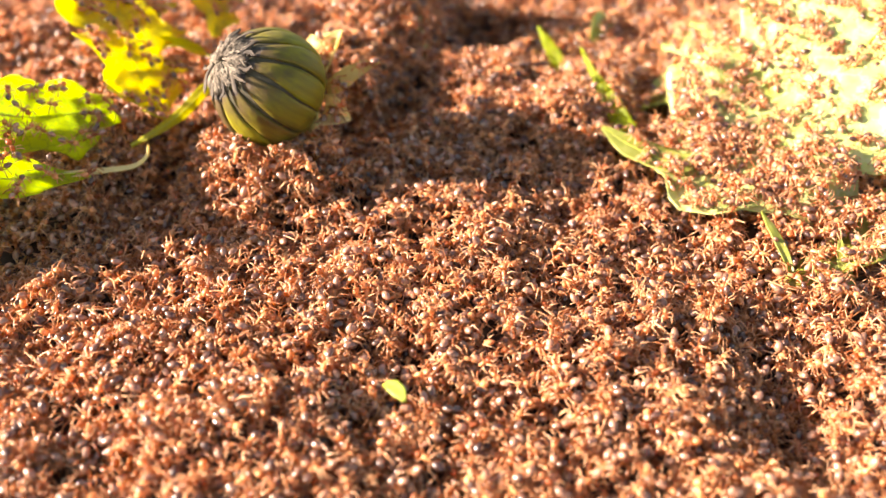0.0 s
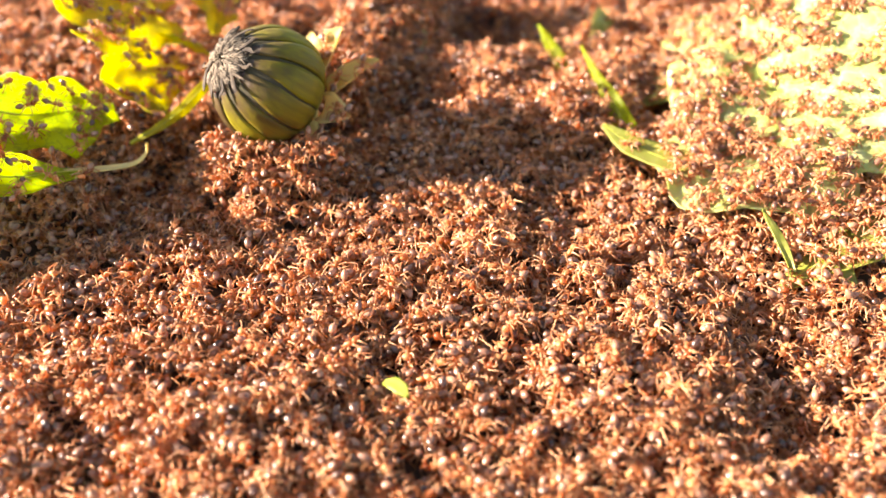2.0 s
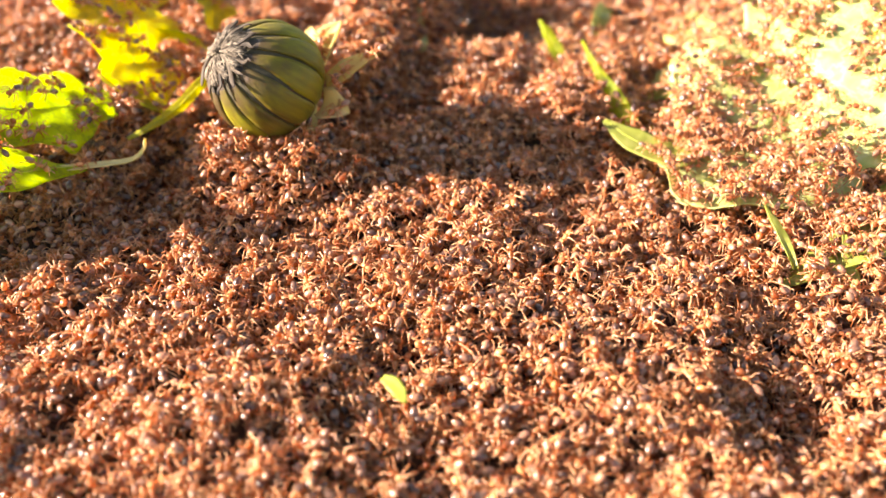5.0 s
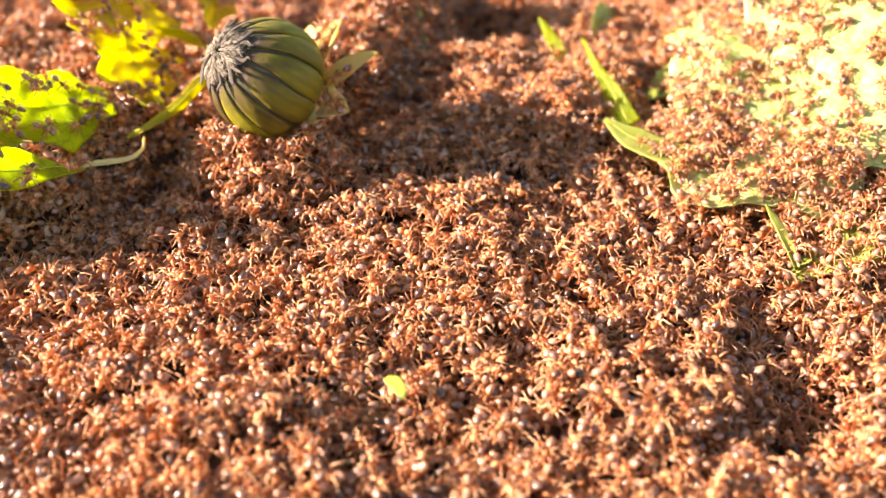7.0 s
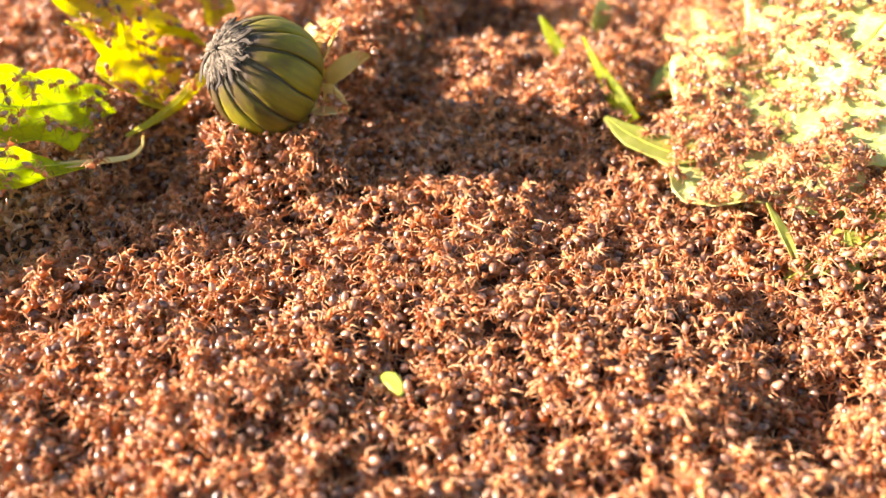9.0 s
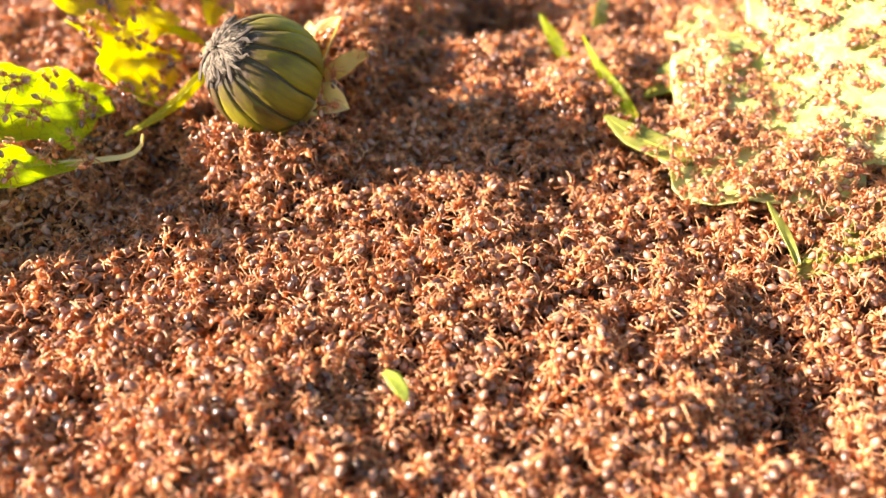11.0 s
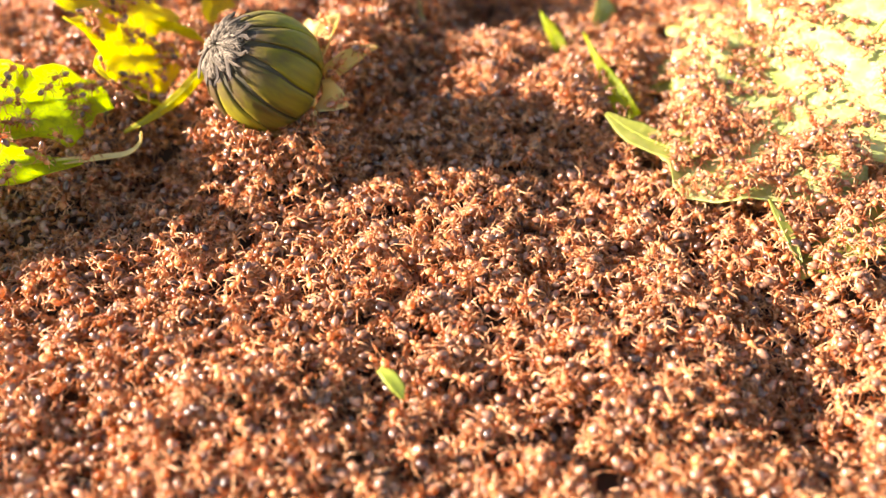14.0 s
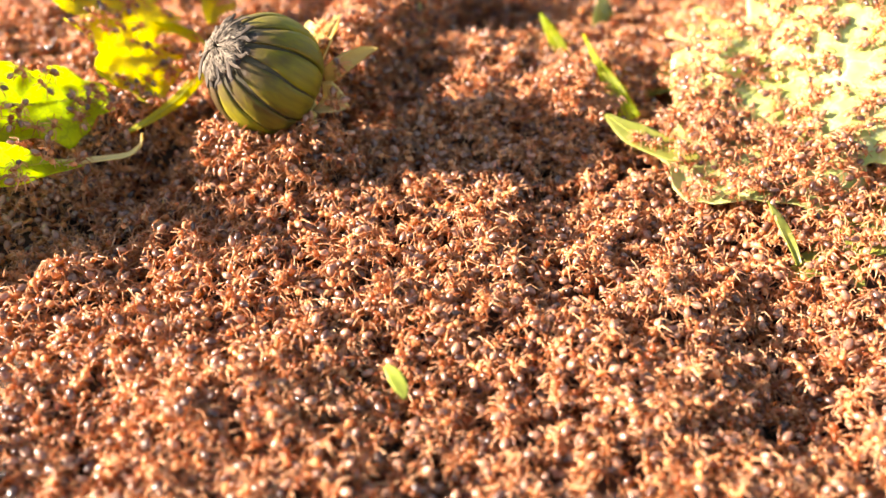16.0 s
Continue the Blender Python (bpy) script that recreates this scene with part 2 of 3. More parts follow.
# ---- leaves ----
def spline(points, n):
    """n points and tangents along a smooth line through the points."""
    p = [Vector(q) for q in points]
    p = [p[0] * 2 - p[1]] + p + [p[-1] * 2 - p[-2]]
    out = []
    for i in range(n):
        s = i / (n - 1) * (len(p) - 3)
        k = min(int(s), len(p) - 4)
        t = s - k
        a, b, c, d = p[k:k + 4]
        out.append(0.5 * (2 * b + (c - a) * t + (2 * a - 5 * b + 4 * c - d) * t * t + (3 * b - a - 3 * c + d) * t ** 3))
    return out


def along(values, s):
    x = s * (len(values) - 1)
    k = min(int(x), len(values) - 2)
    return values[k] + (values[k + 1] - values[k]) * (x - k)


def leaf_blade(spine, widths, mat, lobes=0.0, depth=0.0, bank=(0, 0), fold=0.1, ripple=0.5, thick=0.22, seed=1.0, sweep=0.0, n=48, m=14, curl=0.0):
    """A blade along a spine (millimetres): half widths along it, toothed lobes, a fold along the rib, ripples, thickness."""
    line = spline(spine, n)
    top, low = [], []
    for i, p in enumerate(line):
        s = i / (n - 1)
        t = (line[min(i + 1, n - 1)] - line[max(i - 1, 0)]).normalized()
        side = t.cross(Vector((0, 0, 1)))
        side = side.normalized() if side.length > 1e-3 else Vector((1, 0, 0))
        side = Matrix.Rotation(radians(along(bank, s)), 3, t) @ side
        nor = side.cross(t)
        for j in range(m + 1):
            u = 2 * j / m - 1
            w = along(widths, s)
            if lobes:
                x = s * lobes + (0.0 if u < 0 else 0.37)
                cut = abs(2 * (x - math.floor(x)) - 1)
                w *= 1 - depth * cut ** 1.3 + 0.12 * noise.noise(Vector((s * 14, seed, 1 if u < 0 else 5)))
            q = p + side * u * w + t * sweep * w * u * u
            z = fold * abs(u) * w + curl * u * u * w + ripple * noise.noise(Vector((q.x * 0.12 + seed, q.y * 0.12, 2.2))) * (0.3 + abs(u)) * 1.6
            z += 0.25 * ripple * noise.noise(Vector((q.x * 0.5, q.y * 0.5, seed)))
            q = q + nor * z
            top.append(q * MM)
            low.append((q - nor * thick) * MM)
    v, f, k = top + low, [], len(top)
    for i in range(n - 1):
        for j in range(m):
            a, b, c, d = i * (m + 1) + j, i * (m + 1) + j + 1, (i + 1) * (m + 1) + j + 1, (i + 1) * (m + 1) + j
            f += [(a, b, c, d), (k + d, k + c, k + b, k + a)]
        for j in (0, m):
            a, d = i * (m + 1) + j, (i + 1) * (m + 1) + j
            f.append((a, d, k + d, k + a) if j == 0 else (d, a, k + a, k + d))
    for i in (0, n - 1):
        for j in range(m):
            a, b = i * (m + 1) + j, i * (m + 1) + j + 1
            f.append((b, a, k + a, k + b) if i == 0 else (a, b, k + b, k + a))
    return mesh_from("blade", v, f, mat)


PERCHES = []


def build_leaf(label, spine, widths, mat, rib=0.5, name="leaf", **shape):
    """A leaf thing: its blade, and its midrib where it shows. Ants may stand on it."""
    ob = thing(name, Matrix(), label, "leaf")
    blade = part("blade", leaf_blade(spine, widths, mat, **shape), ob)
    if rib:
        line = spline(spine, 24)
        lift = [q + Vector((0, 0, rib * 0.2)) for q in line]
        rv, rf = tube([q * MM for q in lift], [rib * (1 - 0.7 * i / 23) * MM for i in range(24)], 6)
        part("midrib", mesh_from("midrib", rv, rf, leaf_rib), ob, "pale raised midrib")
    PERCHES.append(blade)
    return blade


glow_leaf = build_leaf("yellow-green lobed leaf glowing with sunlight from behind, dotted with ants",
                       [(-81, 104.0, 21), (-72, 106.6, 17), (-64.5, 109.8, 12.6), (-59, 114.6, 10.2), (-54, 119, 8)], (7, 7.5, 7.5, 7.5, 2.5), leaf_lit,
                       lobes=3.0, depth=0.25, bank=(30, 35, 38, 30), fold=0.04, ripple=1.6, seed=2.0, n=72, m=24, rib=0.25)
low_lobe = build_leaf("narrow yellow-green leaf lobe with ants on its rim",
                      [(-74, 90, 19), (-68, 92, 15.5), (-61.5, 95.5, 11.5), (-57.5, 100, 9), (-53.5, 103.3, 7.0)], (4, 5.2, 4.2, 2.2, 0.4), leaf_lit,
                      rib=0.2, bank=(30, 20), fold=0.3, ripple=0.9, lobes=2.4, depth=0.2, seed=5.0)
curl_tip = build_leaf("slender pale dry leaf tip curled upward", [(-58.5, 100.2, 8.4), (-52, 104.0, 6.8), (-47.8, 105.2, 6.8), (-45.7, 105.8, 8.2), (-45.1, 106.2, 10)],
                      (0.6, 0.5, 0.42, 0.3, 0.1), bract_pale, rib=0.0, bank=(25, 15), fold=0.3, ripple=0.3, seed=5.5, name="leaf_tip")
# added out of view on the left, only to cast shade on the ants
unseen_leaf = build_leaf("unseen upright green leaf added beside the swarm to shade the ants",
                       [(-93, 80, 4), (-89, 90, 8.5), (-86, 101, 9.5), (-84, 112, 10), (-83, 118, 8)], (5, 9.5, 10, 9.5, 4), leaf_green,
                       lobes=2.5, depth=0.15, bank=(-60, -60), ripple=1.2, seed=15.0)
# a second unseen shade caster, for the ground left of the bud
unseen_tip = build_leaf("unseen upright green leaf tip added beside the swarm to shade the ants",
                      [(-92, 112.5, 16), (-92, 116, 18.5), (-92, 120, 19.3), (-92, 125, 19.5)], (0.8, 2.4, 3.0, 1.5), leaf_green, rib=0.2, bank=(-85, -85), ripple=0.4, seed=18.0)
# added out of view to carry the shading tip above
unseen_stalk = build_leaf("unseen narrow green leaf added to hold up the shading leaf tip",
                        [(-96, 126, -3), (-95, 127, 6), (-93.5, 126.5, 14), (-92, 125, 19.5)], (1.2, 1.0, 0.9, 0.8), leaf_green, rib=0.0, ripple=0.3, seed=19.0)
green_leaf = build_leaf("dull green leaf far off among the ants",
                        [(37, 168, -1), (34, 163, 2.6), (32, 159, 3), (30.5, 156, 1)], (1.0, 2.2, 2.0, 1.0), leaf_olive, rib=0.2, ripple=0.8, seed=16.0, bank=(-20, -30))
back_leaf = build_leaf("crumpled yellow lobed leaf behind the bud, partly covered by ants",
                       [(-66, 162, 19), (-62, 150, 17), (-58, 141, 14.5), (-54.5, 133, 11), (-51, 126.5, 7.5), (-46, 122, 4.5)], (9, 12, 12, 11, 8, 1.0), leaf_yellow,
                       lobes=5.3, depth=0.5, bank=(-35, -30), ripple=3.2, seed=8.0, n=80, m=26, rib=0.2)
scrap_leaf = build_leaf("small crumpled yellow leaf scrap between ants", [(-52, 141, 8), (-47.5, 139.5, 8.5), (-43.5, 139, 7.5), (-40, 137, 5)], (1.5, 4.2, 3.6, 0.8), leaf_yellow,
                        lobes=2.6, depth=0.4, bank=(-30, -20), ripple=1.8, seed=21.0, rib=0.12)
strip_leaf = build_leaf("thin curling yellow leaf edge beside the bud",
                        [(-51, 114, 4.5), (-46.3, 115.8, 6.5), (-43, 119.6, 7.6), (-40, 124.6, 9), (-37, 128, 9)], (0.3, 0.7, 1.0, 1.0, 0.3), leaf_yellow,
                        rib=0.15, bank=(40, 40), ripple=0.6, seed=9.0)
far_leaf = build_leaf("small rounded yellow-green leaf far behind the bud",
                      [(-50, 172, 8), (-46.5, 162, 10), (-44, 153, 9), (-44, 148, 6)], (4, 6, 5, 1), leaf_yellow, rib=0.2, lobes=3.3, depth=0.4, ripple=2.2, seed=3.0, bank=(-35, -35))
pale_leaf = build_leaf("large pale green lobed leaf in glaring sun, crowded with ants",
                       [(96, 150, 33), (82, 135, 25), (69, 125, 16.5), (58.5, 118, 8.5), (49, 111.5, 4.2), (41, 105.5, 2.8), (35.5, 102.3, 2.0)], (22, 24, 25, 24, 20, 12, 1.5), leaf_pale_glare,
                       lobes=3.6, depth=0.34, bank=(-8, -8, -5, -3), fold=0.03, ripple=2.2, seed=4.0, rib=0.14, n=80, m=30)
upper_lobe = build_leaf("pale green leaf lobe in glaring sun under scattered ants",
                        [(86, 142, 22), (71, 144.5, 14.5), (58, 147, 9), (49, 149.5, 5.8), (43, 151, 3.4)], (13, 14, 12, 8, 1.5), leaf_pale_glare,
                        lobes=3.4, depth=0.3, bank=(-12, -8), fold=0.04, ripple=1.8, curl=-0.22, seed=24.0, rib=0.12, n=64, m=22)
olive_leaf = build_leaf("dull olive leaf blade under crowding ants",
                        [(92, 108, 9), (76, 99, 5), (63, 93, 2.6), (53, 88.5, 0.9), (48, 86, -0.6)], (9, 9, 6, 3, 0.6), leaf_olive, lobes=2.5, depth=0.3,
                        rib=0.2, ripple=1.0, seed=17.0, n=50, m=16)
# the olive tone here carries the shade that lies on the leaf
pit_leaf = build_leaf("leaf end sunk among shaded ants, its shade put into a dull olive colour", [(50, 142, 3.5), (45, 138.5, 2.2), (40, 135, 1.0), (36, 133, -0.5)], (3, 4.2, 3.6, 0.6), leaf_olive,
                      lobes=2.2, depth=0.25, rib=0.2, ripple=0.8, seed=27.0)
pale_lobe = build_leaf("pale green pointed leaf lobe at the edge of shade",
                       [(40.5, 110.6, 3.2), (36.8, 111.4, 3.0), (31, 115.5, 3.5), (27, 120, 4.2)], (2.2, 3.3, 2.6, 0.4), leaf_olive, rib=0.2, ripple=0.5, seed=6.0, name="leaf_lobe")
tip_leaf = build_leaf("upright yellow-green leaf tip poking out of the ants",
                      [(31.5, 121.5, 2.2), (29.4, 127.5, 4.4), (27.2, 134, 6.0), (25.3, 140.5, 8)], (1.9, 1.6, 0.7, 0.1), leaf_lit, rib=0.12, bank=(-35, -50), ripple=0.4, seed=7.0, name="leaf_tip")
tip_leaf_far = build_leaf("small yellow-green leaf tip among the ants",
                          [(23.2, 145, 0.5), (21.8, 147.5, 2.4), (20.2, 150, 4.2), (18.6, 152.5, 6)], (1.2, 1.3, 1.0, 0.2), leaf_lit, rib=0.12, bank=(-30, -45), ripple=0.4, seed=11.0, name="leaf_tip")
sliver = build_leaf("thin green leaf sliver half buried in ants",
                    [(47.4, 97, 4.6), (48, 94, 4.2), (48.8, 91, 3), (49.8, 87.5, 0.5)], (0.2, 0.7, 0.8, 0.4), leaf_olive, rib=0.0, bank=(-20, 10), ripple=0.4, seed=12.0, name="leaf_sliver")
sliver_low = build_leaf("dull green leaf sliver half buried in ants",
                        [(57, 91, 4), (57, 88, 2.4), (57.2, 85, 1.0), (57.4, 82, -1)], (0.3, 0.9, 0.9, 0.3), leaf_olive, rib=0.0, bank=(10, 0), ripple=0.4, seed=13.0, name="leaf_sliver")
grass_blade = build_leaf("short green grass blade standing among the ants",
                         [(-3.4, 151, -2), (-4, 154, 2), (-5, 160, 6)], (0.8, 0.8, 0.3), leaf_pale_glare, rib=0.0, bank=(10, 10), ripple=0.2, seed=14.0, name="grass_blade")


def build_bit():
    ob = thing("leaf_fragment", pose(-0.0057, 0.0634, 0.0036, 12, -18, -52), "tiny torn yellow-green leaf fragment lying on the ants", "leaf fragment")
    part("blade", leaf_blade([(-2.4, 0, 0), (-0.8, 0.2, 0.3), (0.9, 0.1, 0.2), (2.2, -0.2, -0.2)], (0.4, 0.92, 0.86, 0.2), leaf_torn, ripple=0.15, n=16, m=6), ob)
    return ob


leaf_bit = build_bit()


# ---- the flower bud ----
BUD_AXIS = Vector((-0.60, -0.37, 0.71)).normalized()
BUD_AT = Vector((-0.0277, 0.1154, 0.0150))
BUD_PROFILE = (4.3, 6.9, 8.4, 9.05, 9.2, 9.0, 8.4, 7.4, 5.8, 3.3)
BUD_HALF = 7.9


# angle about the bud, length, half width, how far bent back, cupping
LOOSE_BRACTS = ((108, 11.5, 3.2, 0.0, 0.5), (136, 11, 3.0, 0.0, 0.3), (64, 12.5, 1.7, 0.12, 0.15), (22, 5.6, 2.7, 0.35, 0.45), (-38, 3.6, 1.6, 0.4, 0.3), (-85, 5, 2.4, 0.5, 0.25),
                (-112, 13, 2.4, 0.15, 0.2), (165, 10, 3.0, 0.2, 0.25))


def bud_radius(s):
    return along(BUD_PROFILE, max(0.0, min(1.0, s)))


def bud_bract(a0, wide, lift, s0, s1, mat, tip_mat):
    """One bract of the closed bud: a long scale with a bulging back, following the bud's round."""
    n, m = 16, 6
    v, f, idx = [], [], []
    for layer in (0, 1):
        for i in range(n + 1):
            s = s0 + (s1 - s0) * i / n
            q = i / n
            half = wide * (1 - 0.5 * q ** 5)
            for j in range(m + 1):
                u = 2 * j / m - 1
                a = a0 + half * u
                a += 0.09 * noise.noise(Vector((math.cos(a) * 1.6, math.sin(a) * 1.6, s * 2.6)))
                r = bud_radius(s) + lift + 0.15 * (1 - u * u) + 0.10 * noise.noise(Vector((math.cos(a) * 9, math.sin(a) * 9, s * 4))) - (0.55 if layer else 0)
                z = -BUD_HALF + 2 * BUD_HALF * s
                v.append((r * math.cos(a) * MM, r * math.sin(a) * MM, z * MM))
    k = (n + 1) * (m + 1)
    for i in range(n):
        for j in range(m):
            a, b = i * (m + 1) + j, i * (m + 1) + j + 1
            c, d = b + m + 1, a + m + 1
            f += [(a, b, c, d), (k + d, k + c, k + b, k + a)]
            idx += [1 if i >= n - 1 else 0] * 2
        for j, flip in ((0, 1), (m, 0)):
            a, d = i * (m + 1) + j, (i + 1) * (m + 1) + j
            f.append((a, d, k + d, k + a) if flip else (d, a, k + a, k + d))
            idx.append(1 if i >= n - 1 else 0)
    for j in range(m):
        a, b = n * (m + 1) + j, n * (m + 1) + j + 1
        f.append((a, b, k + b, k + a))
        idx.append(1)
    return mesh_from("bract", v, f, [mat, tip_mat], idx)


def build_bud():
    turn = BUD_AXIS.to_track_quat("Z", "Y").to_matrix().to_4x4()
    ob = thing("flower_bud", Matrix.Translation(BUD_AT) @ turn,
               "closed olive-green flower bud with dark seams and withered grey tip", "flower bud")
    rng = random.Random(5)
    v, f = [], []
    n, seg = 18, 28
    for i in range(n + 1):
        s = i / n
        for j in range(seg):
            a = 2 * math.pi * j / seg
            r = max(0.05, bud_radius(s) - 0.35)
            v.append((r * math.cos(a) * MM, r * math.sin(a) * MM, (-BUD_HALF + 2 * BUD_HALF * s) * MM))
    for i in range(n):
        for j in range(seg):
            k = (j + 1) % seg
            f.append((i * seg + j, i * seg + k, (i + 1) * seg + k, (i + 1) * seg + j))
    f.append(tuple(range(seg - 1, -1, -1)))
    f.append(tuple(n * seg + j for j in range(seg)))
    part("core", mesh_from("core", v, f, seam), ob, "dark brown inner core showing between bracts")
    count = 13
    for i in range(count):
        a = 2 * math.pi * (i + rng.uniform(-0.03, 0.03)) / count
        part("bract", bud_bract(a, math.pi / count * rng.uniform(0.905, 0.94), rng.uniform(-0.05, 0.12), 0.03, rng.uniform(0.95, 1.0), bract_green, bract_dry), ob)
    # the withered tip: many thin shrivelled florets gathered to a knot
    pieces = []
    for i in range(1500):
        a, q = rng.uniform(0, 2 * math.pi), rng.random() ** 0.55
        lock = round(a * 11 / (2 * math.pi)) * 2 * math.pi / 11  # gathered in locks
        a += 0.45 * (lock - a)
        r0, pts = 0.3 + 3.7 * q, []
        length, lean = rng.uniform(0.5, 1.3), rng.uniform(-0.12, 0.12)
        for k in range(3):
            r = r0 + length * k * 0.5
            z = 8.8 - 0.066 * r * r + rng.uniform(-0.12, 0.2) + 0.25 * math.cos(11 * a) * (r / 6)
            pts.append((r * math.cos(a + lean * k) * MM, r * math.sin(a + lean * k) * MM, z * MM))
        w = rng.uniform(0.07, 0.16) * MM
        tv, tf = tube(pts, [w, w * 1.1, w * 0.4], 4)
        pieces.append((tv, tf, 0))
    tv, tf, _ = join(pieces)
    part("withered_tip", mesh_from("withered_tip", tv, tf, fuzz), ob, "grey withered florets gathered at the tip")
    # the bracts' dry ends, shrivelled and folded in over the knot
    for i in range(15):
        a = 2 * math.pi * (i + rng.uniform(-0.3, 0.3)) / 15
        twist, reach = rng.uniform(-0.35, 0.35), rng.uniform(0.6, 2.6)
        pts = []
        for r, z, w in ((6.2, 7.1, 0.0), (5.7, 7.45, 0.1), (5.0, 7.7, 0.4), (3.6, 8.2, 0.8), (reach, 8.5 + rng.uniform(-0.5, 0.3), 1.0)):
            b = a + twist * w + 0.5 * rng.uniform(-0.12, 0.12)
            pts.append((r * math.cos(b), r * math.sin(b), z))
        half = rng.uniform(0.22, 0.45)
        part("shrivelled_tip", leaf_blade(pts, (half * 0.15, half * 0.8, half, half * 0.7, 0.12), bract_dry, fold=rng.uniform(-0.8, 0.8), ripple=0.5, n=22, m=6, thick=0.15, seed=i * 3.7), ob, "dark grey shrivelled end of a bract")
    # loose pale bracts bent back round the base
    for a_deg, length, w, back_bend, cup in LOOSE_BRACTS:
        a = radians(a_deg)
        d = Vector((math.cos(a), math.sin(a), 0))
        p0 = d * 5.0 + Vector((0, 0, -8.6))
        pts = [p0, p0 + d * length * 0.35 + Vector((0, 0, -0.2)), p0 + d * length * 0.62 + Vector((0, 0, -length * back_bend * 0.45)), p0 + d * length * 0.8 + Vector((0, 0, -length * back_bend))]
        part("loose_bract", leaf_blade([tuple(p) for p in pts], (w * 0.85, w, w * 0.62, 0.12), bract_pale, fold=0.05, curl=cup, ripple=0.5, n=18, m=8, seed=a_deg * 0.1), ob, "pale cream bract bent back from the base")
    sv, sf = tube([(0, 0, -7 * MM), (0, -0.0005, -9 * MM), (0, -0.004, -0.0125), (0, -0.009, -0.0175)], [3.2 * MM, 2.2 * MM, 1.8 * MM, 1.7 * MM], 10)
    part("stem", mesh_from("stem", sv, sf, stem_mat), ob, "short pale broken stem")
    return ob


flower_bud = build_bud()


# ---- where an ant can stand ----
from mathutils.bvhtree import BVHTree


def perch_tree(ob, m=Matrix()):
    me = ob.data
    return BVHTree.FromPolygons([m @ v.co for v in me.vertices], [tuple(p.vertices) for p in me.polygons])


TREES = [(ob, perch_tree(ob)) for ob in PERCHES]
bracts = [ob for ob in flower_bud.children if ob.name.startswith("loose_bract")]
TREES += [(ob, perch_tree(ob, flower_bud.matrix_basis)) for ob in bracts]


def footing(x, y):
    """Height and normal of what an ant stands on at (x, y), and the leaf, if it is one."""
    z, nor, on = carpet(x, y), Vector((0, 0, 1)), None
    for ob, tree in TREES:
        p, n_, _, _ = tree.ray_cast(Vector((x, y, 0.2)), Vector((0, 0, -1)))
        if p is not None and p.z > z:
            z, nor, on = p.z, (n_ if n_.z > 0 else -n_), ob
    return z, nor, on


# ---- ants ----
ANT_LEGS = ((0.44, 0.80, 1.35), (0.16, 1.10, -0.05), (-0.08, 0.95, -1.30))
# stations along the body, tail to head: (x, radius) in the ant's millimetres
GASTER = ((-1.82, 0.0), (-1.66, 0.22), (-1.34, 0.39), (-1.0, 0.45), (-0.68, 0.35), (-0.52, 0.12), (-0.46, 0.0))
TRUNK = ((-0.55, 0.0), (-0.42, 0.15), (-0.28, 0.08), (-0.08, 0.26), (0.14, 0.25), (0.36, 0.33), (0.58, 0.19), (0.70, 0.0))
HEAD = ((0.60, 0.0), (0.70, 0.33), (0.97, 0.47), (1.24, 0.38), (1.42, 0.18), (1.52, 0.0))


def leg_shape(k, side, swing, lift, sides=3):
    """Leg k (front, middle, hind) in the ant's millimetres: thigh up, shin down, foot trailing out."""
    hx, out, fx = ANT_LEGS[k]
    hip = (hx, 0.14 * side, 0.46)
    knee = (hx + (fx - hx) * 0.40 + swing * 0.35, (0.14 + out * 0.55) * side, 1.02 + lift * 0.8)
    ankle = (hx + (fx - hx) * 0.84 + swing * 0.85, (0.14 + out * 1.0) * side, 0.40 + lift)
    foot = (fx * 1.08 + swing * 1.25, (0.14 + out * 1.22) * side, 0.02 + lift * 0.9)
    return tube([hip, knee, ankle, foot], [0.095, 0.09, 0.07, 0.05], sides)


def feeler_shape(side, swing, sides=3):
    return tube([(1.22, 0.14 * side, 0.72), (1.52, (0.52 + swing) * side, 1.02 + swing * 0.5), (2.05, (0.50 - swing) * side, 0.70 + swing)],
                [0.06, 0.065, 0.085], sides)


def buried_ant(rng):
    """A plainer ant for the layer that is mostly covered."""
    r = rng.uniform
    pieces = [(*ball((-1.02, 0, 0.64), (0.64, 0.46, 0.44), 6, 4), 1), (*lathe(TRUNK[::2] + HEAD[2:4] + HEAD[-1:], 4, 0.62), 0)]
    for k, side in ((0, -1), (1, 1), (2, -1)):
        hx, out, fx = ANT_LEGS[k]
        s = r(-0.4, 0.4)
        pieces.append((*tube([(hx, 0.14 * side, 0.46), (hx + (fx - hx) * 0.42 + s * 0.4, (0.14 + out * 0.6) * side, 1.0), (fx + s, (0.14 + out * 1.2) * side, 0.1)], [0.10, 0.09, 0.06], 3), 2))
    return join(pieces)


def swarm_ant(rng):
    """A whole ant as arrays: shell 0, gaster 1, legs 2."""
    r = rng.uniform
    tail = r(-0.12, 0.25)
    gv, gf = lathe(GASTER, 7, 0.62, 0.95)
    gv[:, 2] += (-0.5 - gv[:, 0]) * tail
    hv, hf = lathe(HEAD, 6, 0.64, 0.8)
    hv[:, 1] += (hv[:, 0] - 0.6) * r(-0.4, 0.4)
    hv[:, 2] += (hv[:, 0] - 0.6) * r(-0.45, 0.2)
    pieces = [(gv, gf, 1), (*lathe(TRUNK, 5, 0.60, 1.1), 0), (hv, hf, 0)]
    for k in range(3):
        for side in (-1, 1):
            pieces.append((*leg_shape(k, side, r(-0.55, 0.55), r(-0.45, 0.6)), 2))
    for side in (-1, 1):
        pieces.append((*feeler_shape(side, r(-0.3, 0.3)), 2))
    return join(pieces)


rng_ants = random.Random(11)
